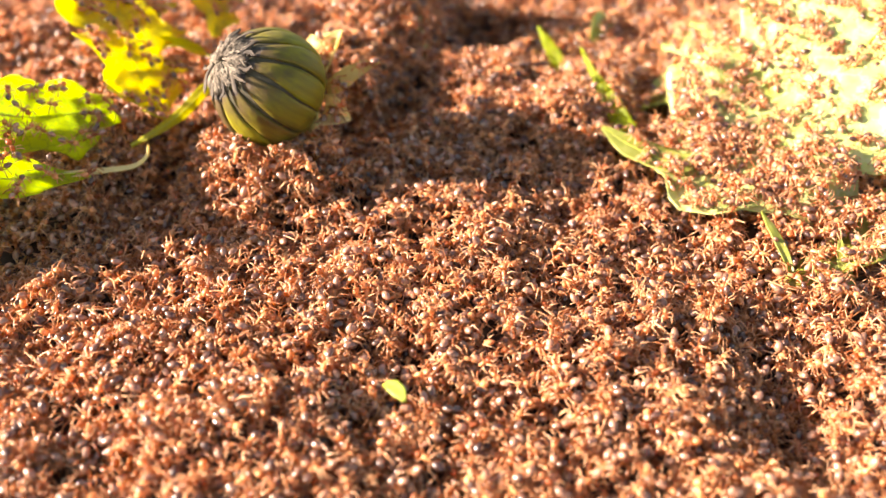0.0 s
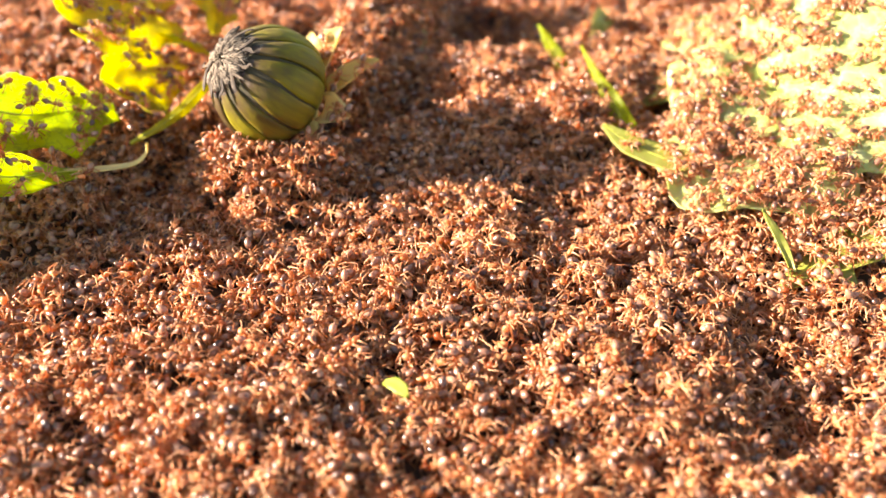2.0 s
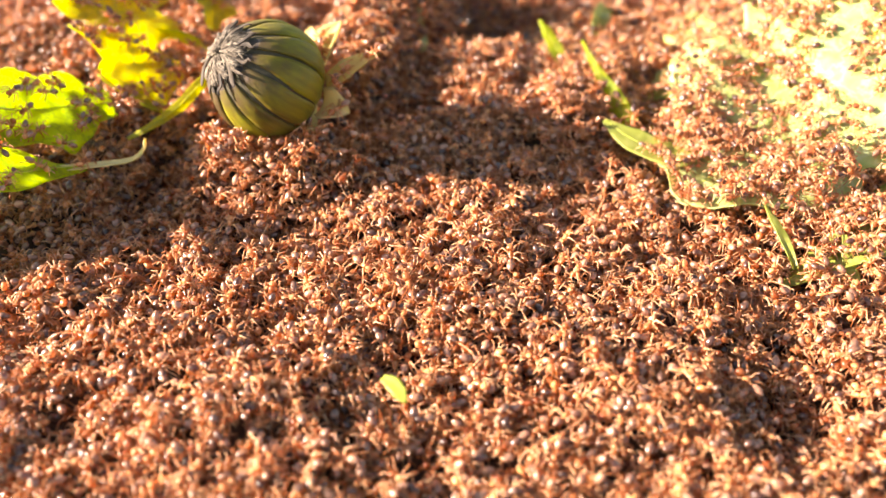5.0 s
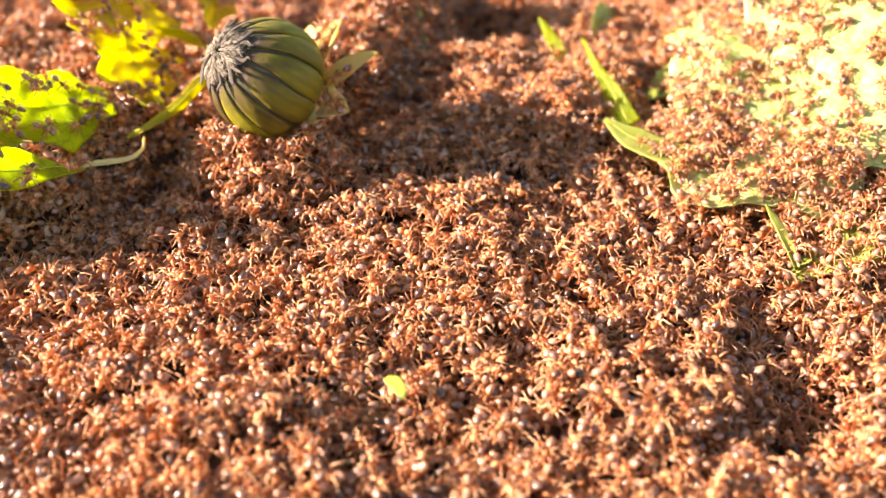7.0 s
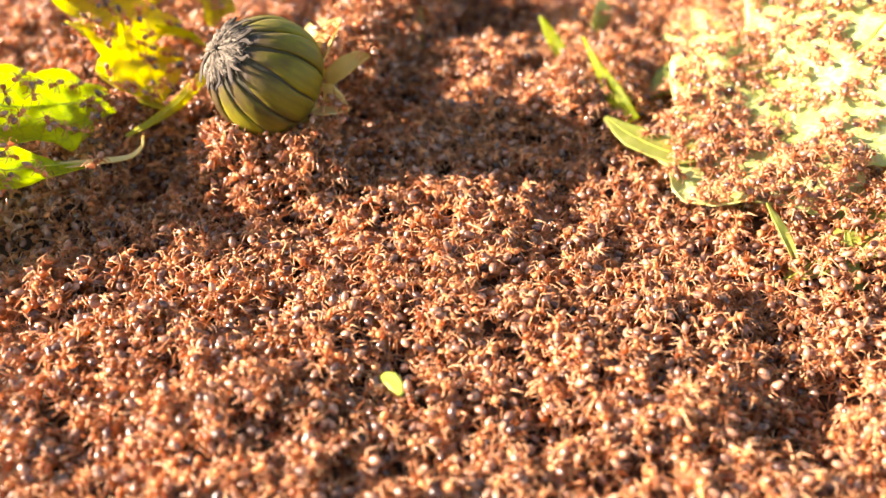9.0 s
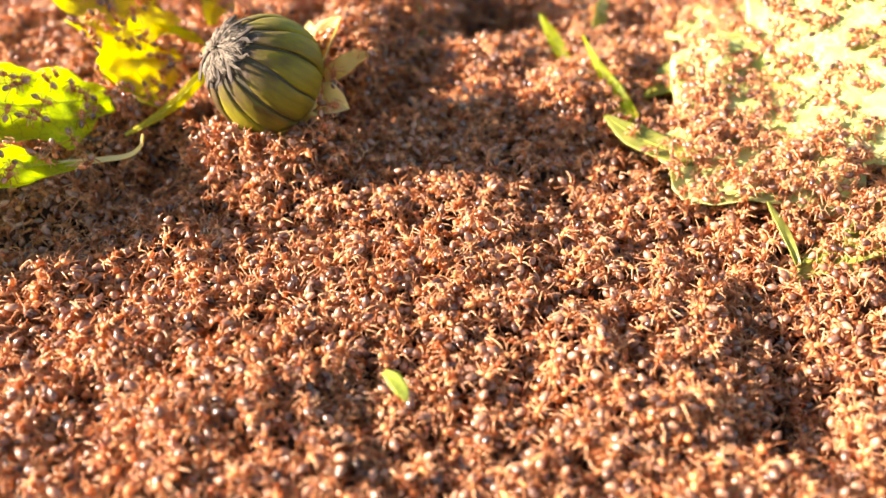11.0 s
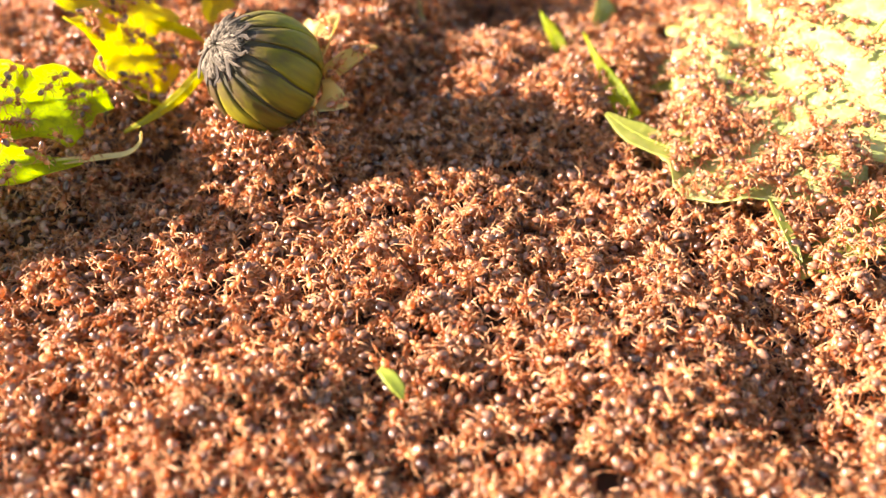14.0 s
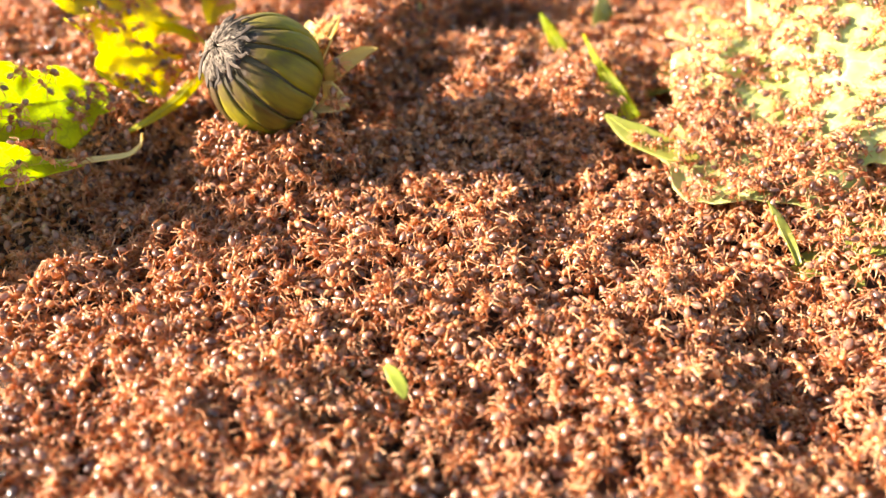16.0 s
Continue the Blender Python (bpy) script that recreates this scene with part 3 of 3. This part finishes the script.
ANT_KINDS = [swarm_ant(rng_ants) for _ in range(10)] + [buried_ant(rng_ants) for _ in range(4)]


def turn_to(heading, pitch, roll, nor=None):
    m = Euler((roll, pitch, heading)).to_matrix()
    if nor is not None:
        m = Vector((0, 0, 1)).rotation_difference(nor).to_matrix() @ m
    return m


def swarm_object(spots, label):
    """All ants of the spots, each (place, turn matrix, size, kind), in one mesh."""
    vs, fs, ms, n = [], [], [], 0
    for place, m, size, kind in spots:
        v, f, mi = ANT_KINDS[kind]
        vs.append((v @ np.array(m).T) * (size * MM) + np.array(place))
        fs.append(f + n)
        ms.append(mi)
        n += len(v)
    v, f, mi = np.concatenate(vs), np.concatenate(fs), np.concatenate(ms)
    me = bpy.data.meshes.new("ant_swarm")
    me.vertices.add(len(v))
    me.vertices.foreach_set("co", v.astype(np.float32).ravel())
    me.loops.add(len(f) * 3)
    me.loops.foreach_set("vertex_index", f.astype(np.int32).ravel())
    me.polygons.add(len(f))
    me.polygons.foreach_set("loop_start", np.arange(0, len(f) * 3, 3, dtype=np.int32))
    for m in (ant_red, ant_dark, ant_leg):
        me.materials.append(m)
    me.polygons.foreach_set("material_index", mi.astype(np.int32))
    me.polygons.foreach_set("use_smooth", np.ones(len(f), dtype=bool))
    me.update(calc_edges=True)
    ob = new("ant_swarm", me)
    return tagged(ob, label, "ants", kind="stuff")


def clear_of_bud(p, room=0.0):
    d = Vector(p) - BUD_AT
    h = d.dot(BUD_AXIS)
    return ((d - BUD_AXIS * h).length / (0.0100 + room)) ** 2 + (h / (0.0108 + room)) ** 2 > 1


CENTRE = Vector((0, 0.11, 0))
GROUPS, LEAF_GROUPS = 26, 7
BARE = ((65, 125, 5.5, 8), (71, 119, 5, 7), (56, 121.5, 3.5, 3), (55.5, 115, 4, 3), (66, 105, 4, 4), (49, 147.5, 4, 3.5), (40, 103.5, 5.5, 2.6), (48, 108.5, 4, 2.5), (72, 113, 4, 5), (68, 113, 4, 4), (29, 117, 4, 3))


def in_range(x, y):
    """The stretch of ground that the swarm fills."""
    return 0.042 < y < 0.184 and abs(x) < 0.030 + y * 0.42


def lay_swarm():
    rng = random.Random(21)
    under, over, leaf = [], [[] for _ in range(GROUPS)], [[] for _ in range(LEAF_GROUPS)]
    step = 0.0025
    y = 0.036
    while y < 0.192:
        x = -0.14
        while x < 0.14:
            px, py = x + rng.uniform(-0.5, 0.5) * step, y + rng.uniform(-0.5, 0.5) * step
            x += step
            if not in_range(px, py):
                continue
            z, nor, on = footing(px, py)
            size = rng.uniform(1.0, 1.38)
            kind = rng.randrange(10)
            base = carpet(px, py)
            if on is None or z > base - 0.001:
                m = turn_to(rng.uniform(0, 6.283), rng.gauss(0, 0.45), rng.gauss(0, 0.5))
                p = (px, py, min(base - 0.0006, (z - 0.0030) if on else 1) + rng.uniform(-0.4, 0.4) * MM)
                if clear_of_bud(p):
                    under.append((p, m, size, 10 + kind % 4))
                    q = (px + rng.uniform(-1, 1) * step, py + rng.uniform(-1, 1) * step, p[2] - 0.0004)
                    steep = math.hypot(carpet(px + 0.001, py) - base, carpet(px, py + 0.001) - base) / 0.001
                    for _ in range(min(3, int(steep * 2.5))):
                        d = (px + rng.uniform(-0.6, 0.6) * step, py + rng.uniform(-0.6, 0.6) * step)
                        d = (*d, carpet(*d) - rng.uniform(0.2, 2.6) * MM)
                        if clear_of_bud(d):
                            under.append((d, turn_to(rng.uniform(0, 6.283), rng.gauss(0, 0.6), rng.gauss(0, 0.6)), size, 10 + rng.randrange(4)))
                    if rng.random() < 0.85 and clear_of_bud(q):
                        under.append((q, turn_to(rng.uniform(0, 6.283), rng.gauss(0, 0.6), rng.gauss(0, 0.6)), size, 10 + rng.randrange(4)))
            if on is None:
                slope = math.hypot(carpet(px + 0.001, py) - base, carpet(px, py + 0.001) - base) / 0.001
                for _ in range((2 if rng.random() < 0.5 else 1) + min(2, int(slope * 1.8))):
                    m = turn_to(rng.uniform(0, 6.283), rng.gauss(0, 0.5), rng.gauss(0, 0.45))
                    p = (px + rng.uniform(-0.4, 0.4) * step, py + rng.uniform(-0.4, 0.4) * step)
                    p = (*p, carpet(*p) + rng.uniform(-0.8, 1.3) * MM)
                    if clear_of_bud(p, 0.0005):
                        over[rng.randrange(GROUPS)].append((p, m, size, rng.randrange(10)))
            elif on in (pale_leaf, pale_lobe, olive_leaf, upper_lobe, pit_leaf, back_leaf, far_leaf, scrap_leaf, low_lobe, glow_leaf):
                thin = noise.noise(Vector((px * 90, py * 90, 9.0)))
                bare = max(math.exp(-(((px * 1000 - cx) / rx) ** 2 + ((py * 1000 - cy) / ry) ** 2) ** 2) for cx, cy, rx, ry in BARE)
                bare *= 0.85 + 0.5 * noise.noise(Vector((px * 260, py * 260, 4.0)))
                crowd = on in (pale_leaf, pale_lobe, olive_leaf, upper_lobe)
                keep = 0.35 + 0.4 * thin if on is pale_lobe else 0.92 - 0.75 * bare + 0.55 * thin if crowd else (px + 0.0595) * 190 if on is glow_leaf else 0.75 + 0.8 * thin
                heap = (5 if px < 0.046 else 3) if bare < 0.2 else 2 if bare < 0.4 else 1
                if py > 0.117 + max(0.047 - px, 0.65 * (0.047 - px)):  # one layer only, off the heaps
                    heap, keep = 2, (0.82 if py > 0.124 else 0.52) - 0.55 * bare + 0.3 * thin
                for layer in range(heap if on in (pale_leaf, olive_leaf, upper_lobe) else 1):
                    if rng.random() > keep:
                        continue
                    m = turn_to(rng.uniform(0, 6.283), rng.gauss(0, 0.08), rng.gauss(0, 0.08), nor)
                    leaf[rng.randrange(LEAF_GROUPS)].append(((px + rng.uniform(-0.4, 0.4) * step, py + rng.uniform(-0.4, 0.4) * step, z + (layer if heap > 2 else 0) * 0.0007 + rng.random() * 0.0003), m, size * 0.88, rng.randrange(10)))
        y += step
    deep = swarm_object(under, "deeper layer of reddish-brown ants piled on the soil")
    tops = [swarm_object(s, "reddish-brown ants swarming over one another") for s in over]
    perched = [swarm_object(s, "reddish-brown ants scattered over the sunlit leaves") for s in leaf if s]
    return deep, tops, perched


swarm_deep, swarm_tops, swarm_perched = lay_swarm()


def build_ant(size):
    """One ant in its parts, facing +x, feet at the origin."""
    ob = thing("ant", Matrix(), "reddish-brown ant with a dark glossy abdomen, crawling", "ant", "crawling ants")
    for name, (v, f), mat in (("abdomen", lathe(GASTER, 12, 0.62, 0.95), ant_dark), ("thorax", lathe(TRUNK[2:], 9, 0.60, 1.1), ant_red),
                              ("head", lathe(HEAD, 10, 0.64, 0.8), ant_red), ("waist", ball((-0.42, 0, 0.60), (0.14, 0.12, 0.18), 7, 5), ant_red)):
        part(name, mesh_from(name, v * size * MM, f, mat), ob)
    for k in range(3):
        for side in (-1, 1):
            v, f = leg_shape(k, side, 0, 0, 4)
            part("leg", mesh_from("leg", v * size * MM, f, ant_leg), ob)
    head = [c for c in ob.children if c.name.startswith("head")][0]
    for side in (-1, 1):
        v, f = feeler_shape(side, 0, 4)
        part("antenna", mesh_from("antenna", v * size * MM, f, ant_leg), head)
    return ob


def ant_way(rng, x, y, speed, roam, lift=0.0):
    """A wandering way round (x, y): rows of seconds and pose, standing on whatever is there."""
    rows, heading, hx, hy = [], rng.uniform(0, 6.283), x, y
    t = 0.0
    while t <= CLIP + 0.01:
        z, nor, on = footing(x, y)
        if on is None:
            nor = Vector((0, 0, 1))
        rows.append((t, Matrix.Translation((x, y, z + (lift if on is None else 0.0))) @ turn_to(heading, 0, 0, nor).to_4x4()))
        home = math.atan2(hy - y, hx - x)
        far = math.hypot(hx - x, hy - y) / roam
        bend = (home - heading + math.pi) % (2 * math.pi) - math.pi
        heading += max(-0.9, min(0.9, rng.gauss(0, 0.4) + (bend * min(1, far) * 0.6 if far > 0.5 else 0)))
        go = speed * rng.uniform(0.2, 1.4)
        x, y = x + go * 0.5 * math.cos(heading), y + go * 0.5 * math.sin(heading)
        t += 0.5
    return rows


def lay_ants():
    """The ants that can be told apart: on the leaves, on the bud's bracts and atop the swarm."""
    rng = random.Random(33)
    small, large = build_ant(1.0), build_ant(1.25)
    ways = []
    spots = []
    while len(spots) < 110:
        x, y = rng.uniform(0.03, 0.095), rng.uniform(0.095, 0.165)
        if footing(x, y)[2] in (pale_leaf, pale_lobe, upper_lobe) and in_range(x, y):
            spots.append((x, y, 2.5, 0.004))
    while len(spots) < 128:
        x, y = rng.uniform(-0.067, -0.054), rng.uniform(0.10, 0.122)
        if footing(x, y)[2] is glow_leaf:
            spots.append((x, y, 0.8, 0.002))
    while len(spots) < 140:
        x, y = rng.uniform(-0.075, -0.045), rng.uniform(0.095, 0.145)
        if footing(x, y)[2] in (low_lobe, back_leaf, far_leaf):
            spots.append((x, y, 1.2, 0.0025))
    hosts, tries = [bracts[0]] * 3 + [bracts[2]] * 2 + [bracts[3]] * 2, 0
    while len(spots) < 147:
        tries += 1
        x, y = rng.uniform(-0.026, -0.010), rng.uniform(0.108, 0.134)
        z, _, on = footing(x, y)
        if on in bracts and (on is hosts[len(spots) - 140] or tries > 5000) and z > 0.007 and clear_of_bud((x, y, z), 0.001):
            spots.append((x, y, 0.5, 0.001))
    while len(spots) < 290:
        y = rng.uniform(0.048, 0.165)
        x = rng.uniform(-1, 1) * (0.02 + y * 0.45)
        z, _, on = footing(x, y)
        if on is None and clear_of_bud((x, y, z), 0.004):
            spots.append((x, y, 4.0, 0.006))
    for i, (x, y, speed, roam) in enumerate(spots):
        way = ant_way(rng, x, y, speed * MM, roam, 0.0009)
        one = small if i < 140 else large
        ob = one if i in (0, 140) else copy_thing(one, way[0][1])
        ob.matrix_basis = way[0][1]
        on = footing(x, y)[2]
        tagged(ob, "reddish-brown ant crawling over the top of the swarm" if on is None else
               "small ant climbing a pale cream bract of the bud" if on in bracts else
               "dark ant silhouetted on a glowing yellow-green leaf" if on in (glow_leaf, low_lobe, back_leaf, far_leaf) else
               "reddish-brown ant with dark glossy abdomen on a pale leaf")
        ways.append((ob, way, i < 147 and (i % 2 == 0 or i > 109)))
    return ways


ant_ways = lay_ants()


# ---- what moves ----
def churn(rng, reach, turn, rise, every=0.4, slope=None):
    """Rows for a share of the swarm that jostles about its place."""
    rows, t = [], 0.0
    a = [rng.uniform(0, 100) for _ in range(4)]
    while t <= CLIP + 0.01:
        q = t * 0.42
        dx, dy, dz, dr = (noise.noise(Vector((a[i] + q, a[i] * 0.37, i * 3.3))) for i in range(4))
        shift = Vector((dx * reach, dy * reach, dz * rise))
        if slope:
            shift.z += slope[0] * shift.x + slope[1] * shift.y
        m = Matrix.Translation(CENTRE + shift) @ Matrix.Rotation(dr * turn, 4, "Z") @ Matrix.Translation(-CENTRE)
        rows.append((t, m))
        t += every
    return rows


def motions():
    rng = random.Random(7)
    for ob in swarm_tops:
        walk(ob, churn(rng, 0.0055, radians(2.2), 0.0010))
    for ob in swarm_perched:
        walk(ob, churn(rng, 0.003, radians(0.5), 0.0001, slope=(0.14, 0.1)))
    for ob, way, treads in ant_ways:
        walk(ob, way)
        if treads:
            legs = [c for c in ob.children if c.name.startswith("leg")]
            for i, leg in enumerate(legs):
                hip = Vector((ANT_LEGS[i // 2][0] * MM, 0, 0.48 * MM))
                beat = 1 if (i // 2 + i) % 2 else -1
                walk(leg, [(0.5 * k, Matrix.Translation(hip) @ Matrix.Rotation(radians(rng.uniform(6, 20)) * beat * (-1) ** k, 4, "Z") @ Matrix.Translation(-hip)) for k in range(33)])
    # jostled from below: it leans to the sun, then away from it
    lean = ((0, -18), (3.5, -20), (4.2, 10), (6.3, -18), (9.2, -15), (11.3, 14), (13, 10), (16, 20))
    walk(leaf_bit, [(t, pose(-0.0057 + 0.0003 * math.sin(t * 1.3), 0.0634 + 0.0003 * math.sin(t * 0.9), 0.0042, 8 + 6 * math.sin(t * 1.7),
                             float(np.interp(t, [a for a, _ in lean], [b for _, b in lean])), -52 + 6 * math.sin(t * 0.6)))
                    for t in [0.5 * i for i in range(33)]])


motions()
